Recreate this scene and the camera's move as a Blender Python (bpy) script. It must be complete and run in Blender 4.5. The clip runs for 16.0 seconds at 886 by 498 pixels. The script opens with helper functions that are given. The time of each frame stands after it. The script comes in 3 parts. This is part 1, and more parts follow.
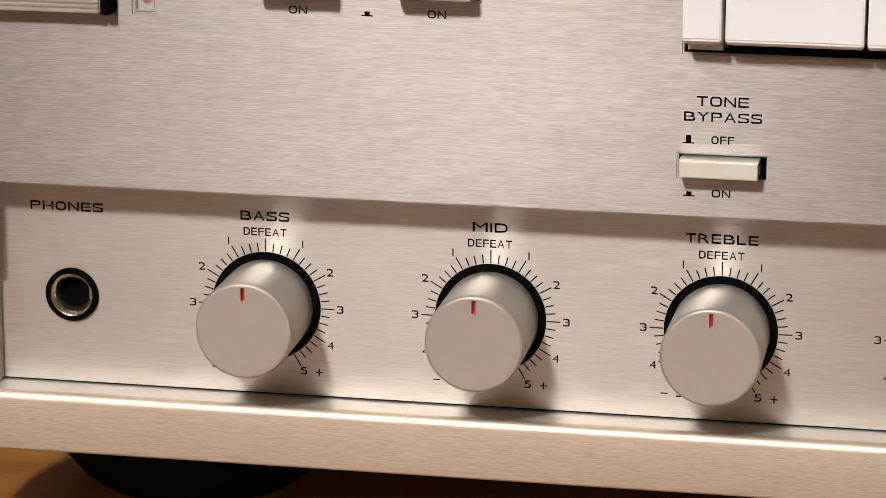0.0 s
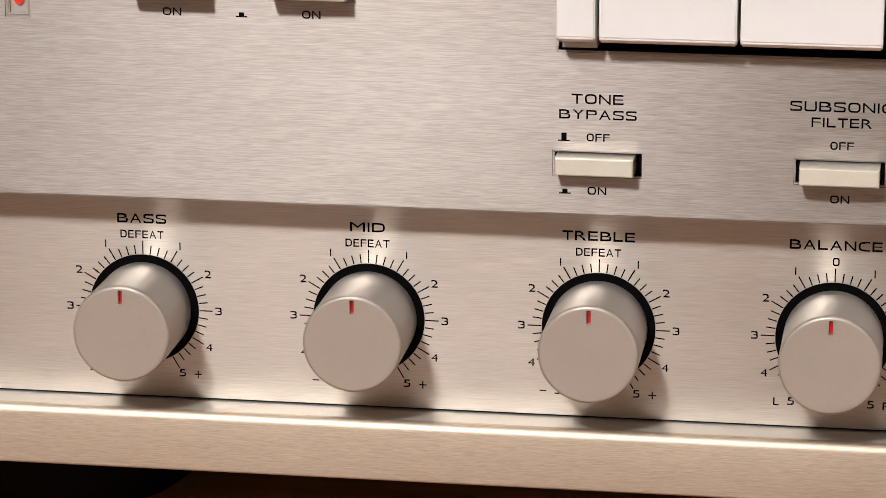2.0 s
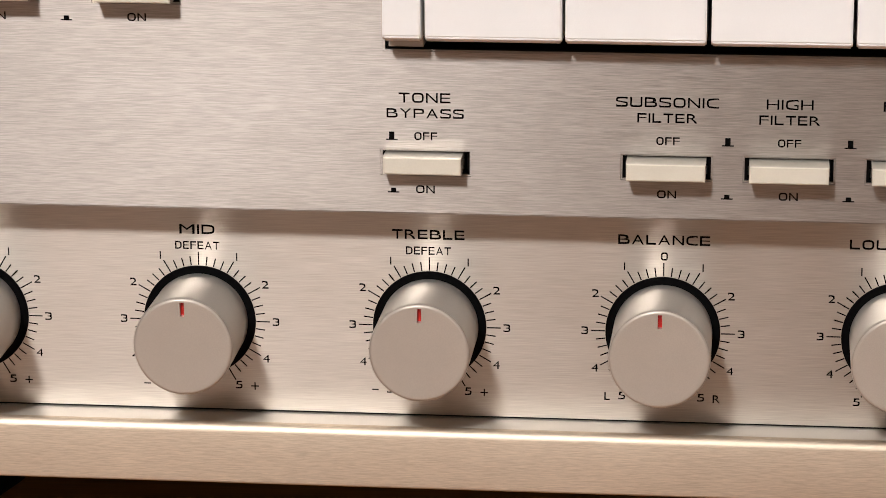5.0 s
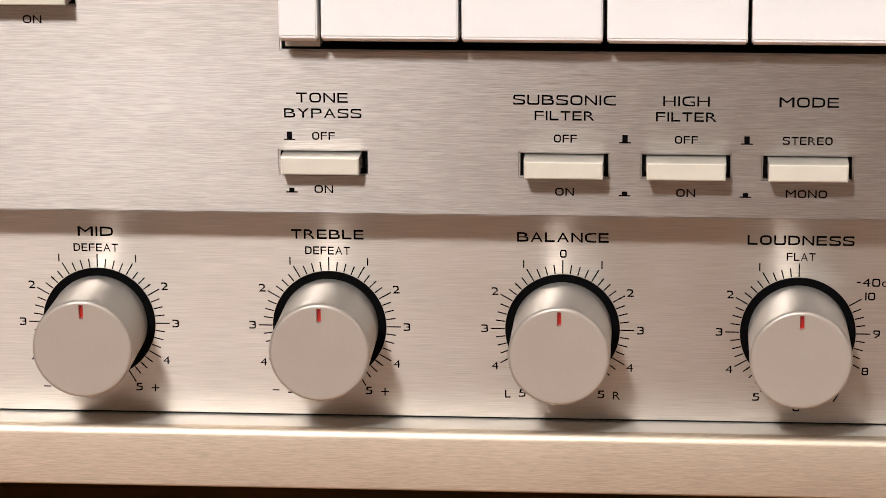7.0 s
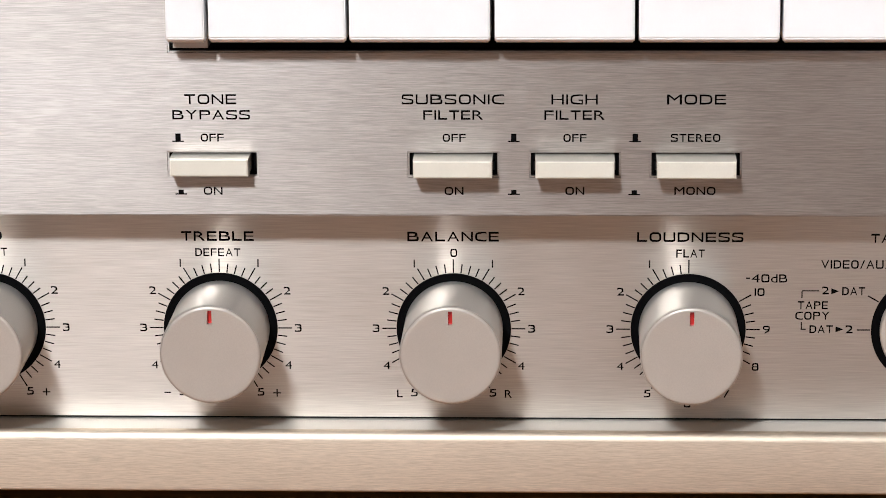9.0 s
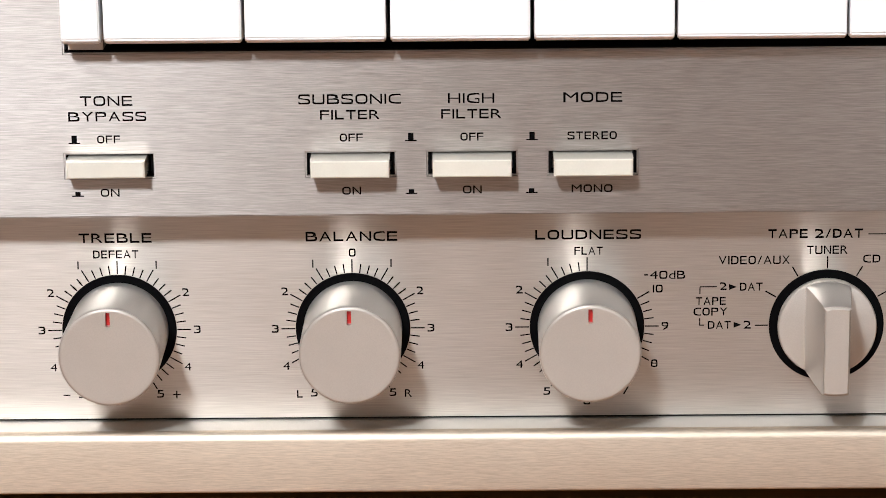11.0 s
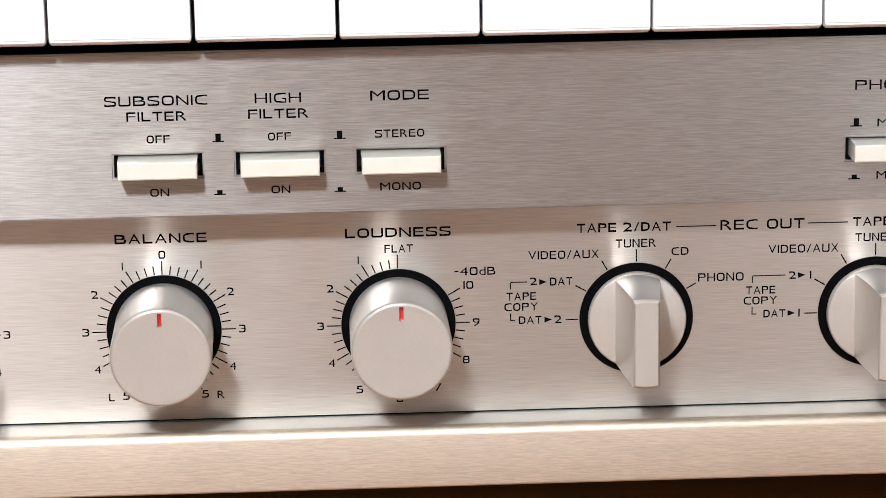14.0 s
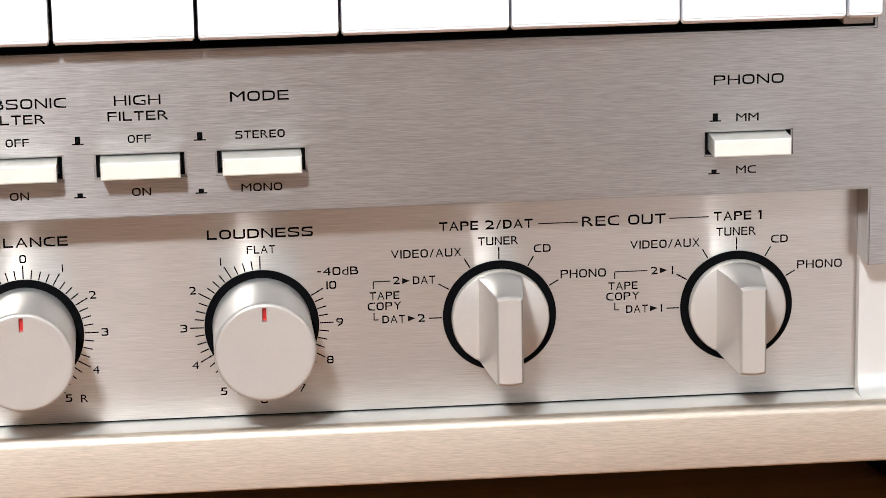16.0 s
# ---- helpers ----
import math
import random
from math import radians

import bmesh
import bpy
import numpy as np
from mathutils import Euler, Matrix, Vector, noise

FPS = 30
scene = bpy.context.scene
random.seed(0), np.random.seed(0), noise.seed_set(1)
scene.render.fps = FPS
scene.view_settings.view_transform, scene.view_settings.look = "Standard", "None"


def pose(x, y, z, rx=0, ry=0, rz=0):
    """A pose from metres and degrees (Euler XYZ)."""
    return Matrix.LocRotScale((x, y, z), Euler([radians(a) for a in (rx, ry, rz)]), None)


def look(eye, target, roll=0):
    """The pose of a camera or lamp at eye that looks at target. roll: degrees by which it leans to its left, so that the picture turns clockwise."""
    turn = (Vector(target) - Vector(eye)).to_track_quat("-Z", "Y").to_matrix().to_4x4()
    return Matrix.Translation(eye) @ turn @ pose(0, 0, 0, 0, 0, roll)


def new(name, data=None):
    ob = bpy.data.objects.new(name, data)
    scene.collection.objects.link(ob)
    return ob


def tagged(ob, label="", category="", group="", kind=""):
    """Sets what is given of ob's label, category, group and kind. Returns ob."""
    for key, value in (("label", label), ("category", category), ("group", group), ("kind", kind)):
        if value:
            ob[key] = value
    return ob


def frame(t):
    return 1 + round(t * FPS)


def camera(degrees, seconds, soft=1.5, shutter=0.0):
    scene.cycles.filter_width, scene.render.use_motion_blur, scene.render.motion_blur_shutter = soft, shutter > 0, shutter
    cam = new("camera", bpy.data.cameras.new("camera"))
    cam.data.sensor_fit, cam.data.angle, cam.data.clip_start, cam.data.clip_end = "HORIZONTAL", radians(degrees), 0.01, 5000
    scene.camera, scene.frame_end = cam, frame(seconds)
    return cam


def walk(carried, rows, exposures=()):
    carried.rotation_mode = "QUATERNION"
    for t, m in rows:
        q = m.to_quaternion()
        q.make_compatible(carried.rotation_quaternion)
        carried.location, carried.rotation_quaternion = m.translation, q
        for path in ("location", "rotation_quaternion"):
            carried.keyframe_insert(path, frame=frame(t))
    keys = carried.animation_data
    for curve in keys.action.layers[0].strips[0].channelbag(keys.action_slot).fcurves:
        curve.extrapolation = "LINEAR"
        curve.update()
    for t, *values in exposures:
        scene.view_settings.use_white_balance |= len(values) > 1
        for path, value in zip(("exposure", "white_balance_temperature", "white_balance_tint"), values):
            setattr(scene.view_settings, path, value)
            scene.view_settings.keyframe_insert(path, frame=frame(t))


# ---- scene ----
cam = camera(16.1, 16.0, soft=0.8)
PATH = [
    (0, (0.15423, -0.60388, 0.22287), (0.04379, -0.03445, 0.06938), 0.148),
    (0.5, (0.15475, -0.60390, 0.22285), (0.04858, -0.03365, 0.06940), 0.147),
    (1, (0.15527, -0.60393, 0.22283), (0.05453, -0.03270, 0.06938), 0.116),
    (1.5, (0.15579, -0.60395, 0.22281), (0.06072, -0.03174, 0.06940), 0.063),
    (2, (0.15630, -0.60398, 0.22280), (0.06707, -0.03082, 0.06942), 0.015),
    (2.5, (0.15682, -0.60401, 0.22278), (0.07253, -0.03010, 0.06939), -0.019),
    (3, (0.15734, -0.60403, 0.22276), (0.07938, -0.02923, 0.06939), -0.049),
    (3.5, (0.15786, -0.60406, 0.22274), (0.08467, -0.02864, 0.06933), -0.123),
    (4, (0.15838, -0.60409, 0.22273), (0.09001, -0.02806, 0.06936), -0.122),
    (6.5, (0.16097, -0.60422, 0.22264), (0.11333, -0.02611, 0.06926), -0.259),
    (7, (0.16149, -0.60424, 0.22262), (0.11892, -0.02575, 0.06920), -0.302),
    (7.5, (0.16200, -0.60427, 0.22261), (0.12507, -0.02540, 0.06915), -0.369),
    (8, (0.16252, -0.60430, 0.22259), (0.12966, -0.02518, 0.06915), -0.374),
    (8.5, (0.16304, -0.60432, 0.22257), (0.13474, -0.02497, 0.06911), -0.413),
    (9, (0.16356, -0.60435, 0.22255), (0.13997, -0.02479, 0.06909), -0.447),
    (11.5, (0.16615, -0.60448, 0.22247), (0.16541, -0.02450, 0.06875), -0.629),
    (12, (0.16667, -0.60451, 0.22245), (0.17162, -0.02457, 0.06866), -0.670),
    (12.5, (0.16718, -0.60453, 0.22243), (0.17666, -0.02468, 0.06854), -0.724),
    (13, (0.16770, -0.60456, 0.22241), (0.18297, -0.02485, 0.06844), -0.740),
    (13.5, (0.16822, -0.60459, 0.22240), (0.18808, -0.02505, 0.06831), -0.791),
    (14, (0.16874, -0.60461, 0.22238), (0.19598, -0.02541, 0.06816), -0.811),
    (14.5, (0.16926, -0.60464, 0.22236), (0.20251, -0.02577, 0.06807), -0.838),
    (15, (0.16978, -0.60466, 0.22235), (0.20722, -0.02606, 0.06801), -0.881),
    (15.5, (0.17029, -0.60469, 0.22233), (0.21329, -0.02651, 0.06785), -0.893),
    (16, (0.17081, -0.60472, 0.22231), (0.22233, -0.02729, 0.06763), -0.995),
]

EXPOSURES = [(0.0, 0.18, 6480, 12), (4.0, 0.16, 6580, 12), (7.0, 0.35, 6480, 12), (8.5, 0.46, 5950, 9), (12.0, 0.70, 5900, 8), (16.0, 0.96, 5600, 6)]
walk(cam, [(t, look(eye, target, roll)) for t, eye, target, roll in PATH], EXPOSURES)

# ---- world and light ----
world = bpy.data.worlds.new("room_air")
scene.world = world
world.use_nodes = True
world.node_tree.nodes["Background"].inputs["Color"].default_value = (0.9, 0.85, 0.8, 1)
world.node_tree.nodes["Background"].inputs["Strength"].default_value = 0.004
LAMP_POWER = 286.0
TABLE_Z = -0.005
LAMP_PLACE = (-0.41, -1.98, 1.70)
FILL_X, FILL_POWER = 1.45, 2.5
LAMP_RADIUS = 0.14


# ---- materials ----
def material(name, colour, rough=0.5, metal=0.0, specular=0.5):
    m = bpy.data.materials.new(name)
    m.use_nodes = True
    b = m.node_tree.nodes["Principled BSDF"]
    b.inputs["Base Color"].default_value = (*colour, 1)
    b.inputs["Roughness"].default_value = rough
    b.inputs["Metallic"].default_value = metal
    b.inputs["Specular IOR Level"].default_value = specular
    return m


def node(m, kind, **inputs):
    n = m.node_tree.nodes.new(kind)
    for key, value in inputs.items():
        n.inputs[key.replace("_", " ")].default_value = value
    return n


def link(m, a, b):
    m.node_tree.links.new(a, b)


def noise_at(m, scale, size, detail=3.0, rough=0.5):
    """Noise stretched over the object's own axes: scale gives cells per metre along x, y, z."""
    co = node(m, "ShaderNodeTexCoord")
    mp = node(m, "ShaderNodeMapping")
    mp.inputs["Scale"].default_value = scale
    link(m, co.outputs["Object"], mp.inputs["Vector"])
    n = node(m, "ShaderNodeTexNoise", Scale=size, Detail=detail, Roughness=rough)
    link(m, mp.outputs["Vector"], n.inputs["Vector"])
    return n.outputs["Fac"]


def ramp(m, fac, stops):
    r = node(m, "ShaderNodeValToRGB")
    e = r.color_ramp.elements
    while len(e) < len(stops):
        e.new(0.5)
    for el, (at, c) in zip(e, stops):
        el.position, el.color = at, (*c, 1) if len(c) == 3 else c
    link(m, fac, r.inputs["Fac"])
    return r.outputs["Color"]


def mixed(m, fac, a, b, blend="MIX"):
    n = m.node_tree.nodes.new("ShaderNodeMix")
    n.data_type, n.blend_type = "RGBA", blend
    for socket, value in ((n.inputs[0], fac), (n.inputs[6], a), (n.inputs[7], b)):
        if isinstance(value, bpy.types.NodeSocket):
            link(m, value, socket)
        else:
            socket.default_value = value
    return n.outputs[2]


def remap(m, fac, low, high, a=0.0, b=1.0):
    n = m.node_tree.nodes.new("ShaderNodeMapRange")
    link(m, fac, n.inputs["Value"])
    for key, value in (("From Min", a), ("From Max", b), ("To Min", low), ("To Max", high)):
        n.inputs[key].default_value = value
    return n.outputs["Result"]


def bumped(m, height, strength, distance):
    n = node(m, "ShaderNodeBump", Strength=strength, Distance=distance)
    link(m, height, n.inputs["Height"])
    link(m, n.outputs["Normal"], m.node_tree.nodes["Principled BSDF"].inputs["Normal"])


def brushed(name, colour, rough, streak, aniso, bump, per_metre):
    """Aluminium brushed along x: short streaks, long faint ones, and a gloss drawn out across the grain."""
    m = material(name, colour, rough, 1.0)
    b = m.node_tree.nodes["Principled BSDF"]
    fine = noise_at(m, (per_metre, 3000, 11000), 1.0, 2.0, 0.55)
    long = noise_at(m, (per_metre * 0.3, 1500, 6500), 1.0, 2.0, 0.5)
    wide = noise_at(m, (14, 60, 60), 1.0, 2.0, 0.5)
    dark = tuple(c * (1 - streak) for c in colour)
    light = tuple(min(1, c * (1 + streak * 0.75)) for c in colour)
    c1 = ramp(m, fine, ((0.32, dark), (0.68, light)))
    c2 = ramp(m, long, ((0.3, (1 - streak * 0.35,) * 3), (0.7, (1, 1, 1))))
    c3 = ramp(m, wide, ((0.3, (0.93, 0.92, 0.91)), (0.7, (1, 1, 1))))
    link(m, mixed(m, 1.0, mixed(m, 1.0, c1, c2, "MULTIPLY"), c3, "MULTIPLY"), b.inputs["Base Color"])
    link(m, remap(m, fine, rough - 0.06, rough + 0.06, 0.3, 0.7), b.inputs["Roughness"])
    b.inputs["Anisotropic"].default_value = aniso
    tangent = node(m, "ShaderNodeTangent")
    tangent.direction_type, tangent.uv_map = "UV_MAP", "grain"
    link(m, tangent.outputs["Tangent"], b.inputs["Tangent"])
    bumped(m, fine, bump, 0.00004)
    return m


def satin(name, colour, rough, metal, spread=0.04):
    """Smooth sprayed or moulded surface with a faint speckle."""
    m = material(name, colour, rough, metal)
    b = m.node_tree.nodes["Principled BSDF"]
    speck = noise_at(m, (1, 1, 1), 5200.0, 2.0, 0.6)
    cloud = noise_at(m, (1, 1, 1), 160.0, 2.0, 0.5)
    c1 = ramp(m, speck, ((0.3, tuple(c * (1 - spread) for c in colour)), (0.7, tuple(min(1, c * (1 + spread)) for c in colour))))
    c2 = ramp(m, cloud, ((0.3, (1 - spread,) * 3), (0.7, (1, 1, 1))))
    link(m, mixed(m, 1.0, c1, c2, "MULTIPLY"), b.inputs["Base Color"])
    link(m, remap(m, cloud, rough - 0.04, rough + 0.04, 0.3, 0.7), b.inputs["Roughness"])
    bumped(m, speck, 0.15, 0.00002)
    return m


PLATE = brushed("brushed_champagne_plate", (0.385, 0.357, 0.335), 0.40, 0.21, 0.86, 0.12, 260)
PANEL = brushed("brushed_champagne_panel", (0.50, 0.46, 0.415), 0.38, 0.145, 0.80, 0.06, 120)
# Rail colour carries the warm reflection of the table as a gold tint.
RAIL = brushed("brushed_table_tinted_rail", (0.62, 0.535, 0.43), 0.53, 0.18, 0.5, 0.06, 420)
# Paler and less metallic than the rail, to make these faces look strongly lit.
LEDGE = satin("satin_lit_ledge", (0.64, 0.605, 0.55), 0.44, 0.5)
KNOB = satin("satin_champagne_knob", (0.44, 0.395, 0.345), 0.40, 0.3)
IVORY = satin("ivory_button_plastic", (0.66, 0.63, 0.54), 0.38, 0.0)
# Sides made lighter and more metallic than fronts, to throw light onto the panel.
KNOB_SIDE = satin("brightened_champagne_side", (0.74, 0.71, 0.67), 0.37, 0.82)
BUTTON_SIDE = satin("brightened_ivory_side", (0.92, 0.88, 0.78), 0.2, 0.55)
KEY = satin("white_key_plastic", (0.85, 0.85, 0.85), 0.35, 0.0, 0.02)
BLACK = satin("black_plastic", (0.002, 0.002, 0.0022), 0.7, 0.0)
BLACK.node_tree.nodes["Principled BSDF"].inputs["Specular IOR Level"].default_value = 0.03
INK = material("black_print", (0.002, 0.002, 0.0025), 0.6, 0.0, 0.03)
RED = satin("red_pointer_paint", (0.46, 0.013, 0.010), 0.4, 0.0)
CHASSIS = satin("black_enamelled_steel", (0.02, 0.02, 0.021), 0.5, 0.2)
RUBBER = satin("black_rubber", (0.002, 0.002, 0.002), 0.85, 0.0)
RUBBER.node_tree.nodes["Principled BSDF"].inputs["Specular IOR Level"].default_value = 0.08
NICKEL = satin("nickel_plate", (0.62, 0.55, 0.46), 0.28, 1.0)
LENS = satin("clear_lamp_window", (0.42, 0.39, 0.36), 0.2, 0.0)
LED = material("lit_red_lamp", (0.8, 0.03, 0.02), 0.3)
LED.node_tree.nodes["Principled BSDF"].inputs["Emission Color"].default_value = (1, 0.06, 0.03, 1)
LED.node_tree.nodes["Principled BSDF"].inputs["Emission Strength"].default_value = 0.35


def wood(name, dark, light, rough):
    m = material(name, light, rough)
    b = m.node_tree.nodes["Principled BSDF"]
    grain = noise_at(m, (6, 90, 90), 1.0, 6.0, 0.6)
    fine = noise_at(m, (40, 1500, 1500), 1.0, 3.0, 0.6)
    c = ramp(m, grain, ((0.3, dark), (0.7, light)))
    f = ramp(m, fine, ((0.3, (0.75, 0.72, 0.7)), (0.7, (1, 1, 1))))
    link(m, mixed(m, 1.0, c, f, "MULTIPLY"), b.inputs["Base Color"])
    link(m, remap(m, grain, rough - 0.06, rough + 0.08), b.inputs["Roughness"])
    bumped(m, fine, 0.2, 0.0002)
    return m


def plaster(name, colour):
    m = material(name, colour, 0.9)
    b = m.node_tree.nodes["Principled BSDF"]
    blot = noise_at(m, (1, 1, 1), 2.5, 4.0, 0.55)
    fine = noise_at(m, (1, 1, 1), 220.0, 2.0, 0.5)
    link(m, ramp(m, blot, ((0.3, tuple(c * 0.92 for c in colour)), (0.7, colour))), b.inputs["Base Color"])
    bumped(m, fine, 0.2, 0.001)
    return m


TABLE_WOOD = wood("polished_table_wood", (0.31, 0.112, 0.022), (0.52, 0.23, 0.058), 0.35)
FLOOR_WOOD = wood("dark_wood_floor", (0.03, 0.018, 0.01), (0.07, 0.04, 0.022), 0.5)
WALL_PAINT = plaster("brown_wall_paint", (0.10, 0.064, 0.038))
CEILING_PAINT = plaster("grey_ceiling_paint", (0.14, 0.12, 0.10))
OPAL = material("lit_opal_glass", (0.9, 0.9, 0.9), 0.4)
OPAL.node_tree.nodes["Principled BSDF"].inputs["Emission Color"].default_value = (1.0, 0.972, 0.945, 1)
OPAL.node_tree.nodes["Principled BSDF"].inputs["Emission Strength"].default_value = LAMP_POWER


# Emission of the added fill panel.
FILL_PANE = material("glowing_fill_pane", (0.85, 0.85, 0.85), 0.2)
FILL_PANE.node_tree.nodes["Principled BSDF"].inputs["Emission Color"].default_value = (1.0, 0.97, 0.94, 1)
FILL_PANE.node_tree.nodes["Principled BSDF"].inputs["Emission Strength"].default_value = FILL_POWER


# ---- mesh helpers ----
def mesh_of(name, bm, mat, smooth=False):
    bmesh.ops.recalc_face_normals(bm, faces=bm.faces)
    me = bpy.data.meshes.new(name)
    uv = bm.loops.layers.uv.new("grain")
    for f in bm.faces:
        f.smooth = smooth
        for loop in f.loops:
            x, y, z = loop.vert.co
            loop[uv].uv = ((z - y) * 4, (x + 0.45 * y) * 4)
    bm.to_mesh(me)
    bm.free()
    me.materials.append(mat)
    if smooth:
        me.set_sharp_from_angle(angle=radians(35))
    return me


def part(name, bm, mat, parent, label="", at=(0, 0, 0), smooth=False):
    ob = new(name, mesh_of(name, bm, mat, smooth))
    ob.parent = parent
    ob.location = at
    return tagged(ob, label)


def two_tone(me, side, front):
    """Gives the sides a lighter, more reflecting finish than the faces that look forward."""
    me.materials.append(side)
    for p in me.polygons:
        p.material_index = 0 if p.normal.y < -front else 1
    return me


def share(name, me, parent, at=(0, 0, 0), label=""):
    ob = new(name, me)
    ob.parent = parent
    ob.location = at
    return tagged(ob, label)


def soften(bm, width, segments=2, angle=30):
    edges = [e for e in bm.edges if len(e.link_faces) == 2 and e.calc_face_angle(0) > radians(angle)]
    bmesh.ops.bevel(bm, geom=edges, offset=width, segments=segments, affect="EDGES", clamp_overlap=True)


def box(bm, x0, x1, y0, y1, z0, z1):
    vs = [bm.verts.new((x, y, z)) for x in (x0, x1) for y in (y0, y1) for z in (z0, z1)]
    for a in ((0, 1, 3, 2), (4, 6, 7, 5), (0, 4, 5, 1), (2, 3, 7, 6), (0, 2, 6, 4), (1, 5, 7, 3)):
        bm.faces.new([vs[i] for i in a])


def block(x0, x1, y0, y1, z0, z1, bevel=0.0, segments=2):
    bm = bmesh.new()
    box(bm, x0, x1, y0, y1, z0, z1)
    bmesh.ops.recalc_face_normals(bm, faces=bm.faces)
    if bevel:
        soften(bm, bevel, segments)
    return bm


def cut_plate(x0, x1, z0, z1, front, back, holes, bevel):
    """A plate facing -y with rectangular cut-outs (x0, x1, z0, z1)."""
    xs = sorted({x0, x1, *(v for h in holes for v in h[:2] if x0 < v < x1)})
    zs = sorted({z0, z1, *(v for h in holes for v in h[2:] if z0 < v < z1)})
    solid = {}
    for i in range(len(xs) - 1):
        for k in range(len(zs) - 1):
            cx, cz = (xs[i] + xs[i + 1]) / 2, (zs[k] + zs[k + 1]) / 2
            solid[i, k] = not any(h[0] < cx < h[1] and h[2] < cz < h[3] for h in holes)
    bm, made = bmesh.new(), {}

    def v(i, k, y):
        if (i, k, y) not in made:
            made[i, k, y] = bm.verts.new((xs[i], y, zs[k]))
        return made[i, k, y]

    for (i, k), full in solid.items():
        if not full:
            continue
        for y in (front, back):
            bm.faces.new([v(i, k, y), v(i + 1, k, y), v(i + 1, k + 1, y), v(i, k + 1, y)])
        for di, dk, a, b in ((-1, 0, (i, k), (i, k + 1)), (1, 0, (i + 1, k), (i + 1, k + 1)), (0, -1, (i, k), (i + 1, k)), (0, 1, (i, k + 1), (i + 1, k + 1))):
            if not solid.get((i + di, k + dk), False):
                bm.faces.new([v(*a, front), v(*b, front), v(*b, back), v(*a, back)])
    bmesh.ops.recalc_face_normals(bm, faces=bm.faces)
    if bevel:
        edges = [e for e in bm.edges if len(e.link_faces) == 2 and e.calc_face_angle(0) > radians(30) and (abs(e.verts[0].co.y - front) < 1e-6 and abs(e.verts[1].co.y - front) < 1e-6)]
        bmesh.ops.bevel(bm, geom=edges, offset=bevel, segments=2, affect="EDGES", clamp_overlap=True)
    return bm


def strip(profile, x0, x1):
    """A closed profile of (y, z) drawn out along x."""
    bm = bmesh.new()
    rings = [[bm.verts.new((x, y, z)) for y, z in profile] for x in (x0, x1)]
    n = len(profile)
    for i in range(n):
        bm.faces.new([rings[0][i], rings[0][(i + 1) % n], rings[1][(i + 1) % n], rings[1][i]])
    bm.faces.new(rings[0])
    bm.faces.new(rings[1][::-1])
    return bm


def turned(profile, segments=96, cap=True):
    """A profile of (radius, y) turned about the y axis; the last ring is closed by a disc."""
    bm = bmesh.new()
    rings = []
    for r, y in profile:
        rings.append([bm.verts.new((r * math.sin(2 * math.pi * i / segments), y, r * math.cos(2 * math.pi * i / segments))) for i in range(segments)])
    for a, b in zip(rings, rings[1:]):
        for i in range(segments):
            j = (i + 1) % segments
            bm.faces.new([a[i], a[j], b[j], b[i]])
    if cap:
        bm.faces.new(rings[-1])
    return bm


def bar(bm, x0, z0, x1, z1, width, y):
    """A flat printed stroke from (x0, z0) to (x1, z1)."""
    d = Vector((x1 - x0, z1 - z0)).normalized() * (width / 2)
    corners = [(x0 - d.y, z0 + d.x), (x0 + d.y, z0 - d.x), (x1 + d.y, z1 - d.x), (x1 - d.y, z1 + d.x)]
    bm.faces.new([bm.verts.new((x, y, z)) for x, z in corners])


PRINT = 0.00004


WIDTHS = {"E": 0.9, "F": 0.88, "L": 0.86, "T": 0.95, "M": 1.18, "A": 1.06, "V": 1.06, "Y": 1.04, "X": 1.0, "S": 0.96, "P": 0.95, "/": 0.62, "1": 0.42, "-": 0.5, "d": 0.8, " ": 0.42}
ROUND_WHOLE, ROUND_LOBES = "OCG069", "S83"
GLYPHS = {}


def squared(x, y, cx, cy, rx, ry, power=4.0):
    """Draws a round form out towards the corners of its box."""
    u, v = (x - cx) / rx, (y - cy) / ry
    far = max(abs(u), abs(v))
    if far < 1e-6:
        return x, y
    k = math.hypot(u, v) / (abs(u) ** power + abs(v) ** power) ** (1 / power)
    k = max(1.0, min(k, 1 / far))
    return cx + rx * u * k, cy + ry * v * k


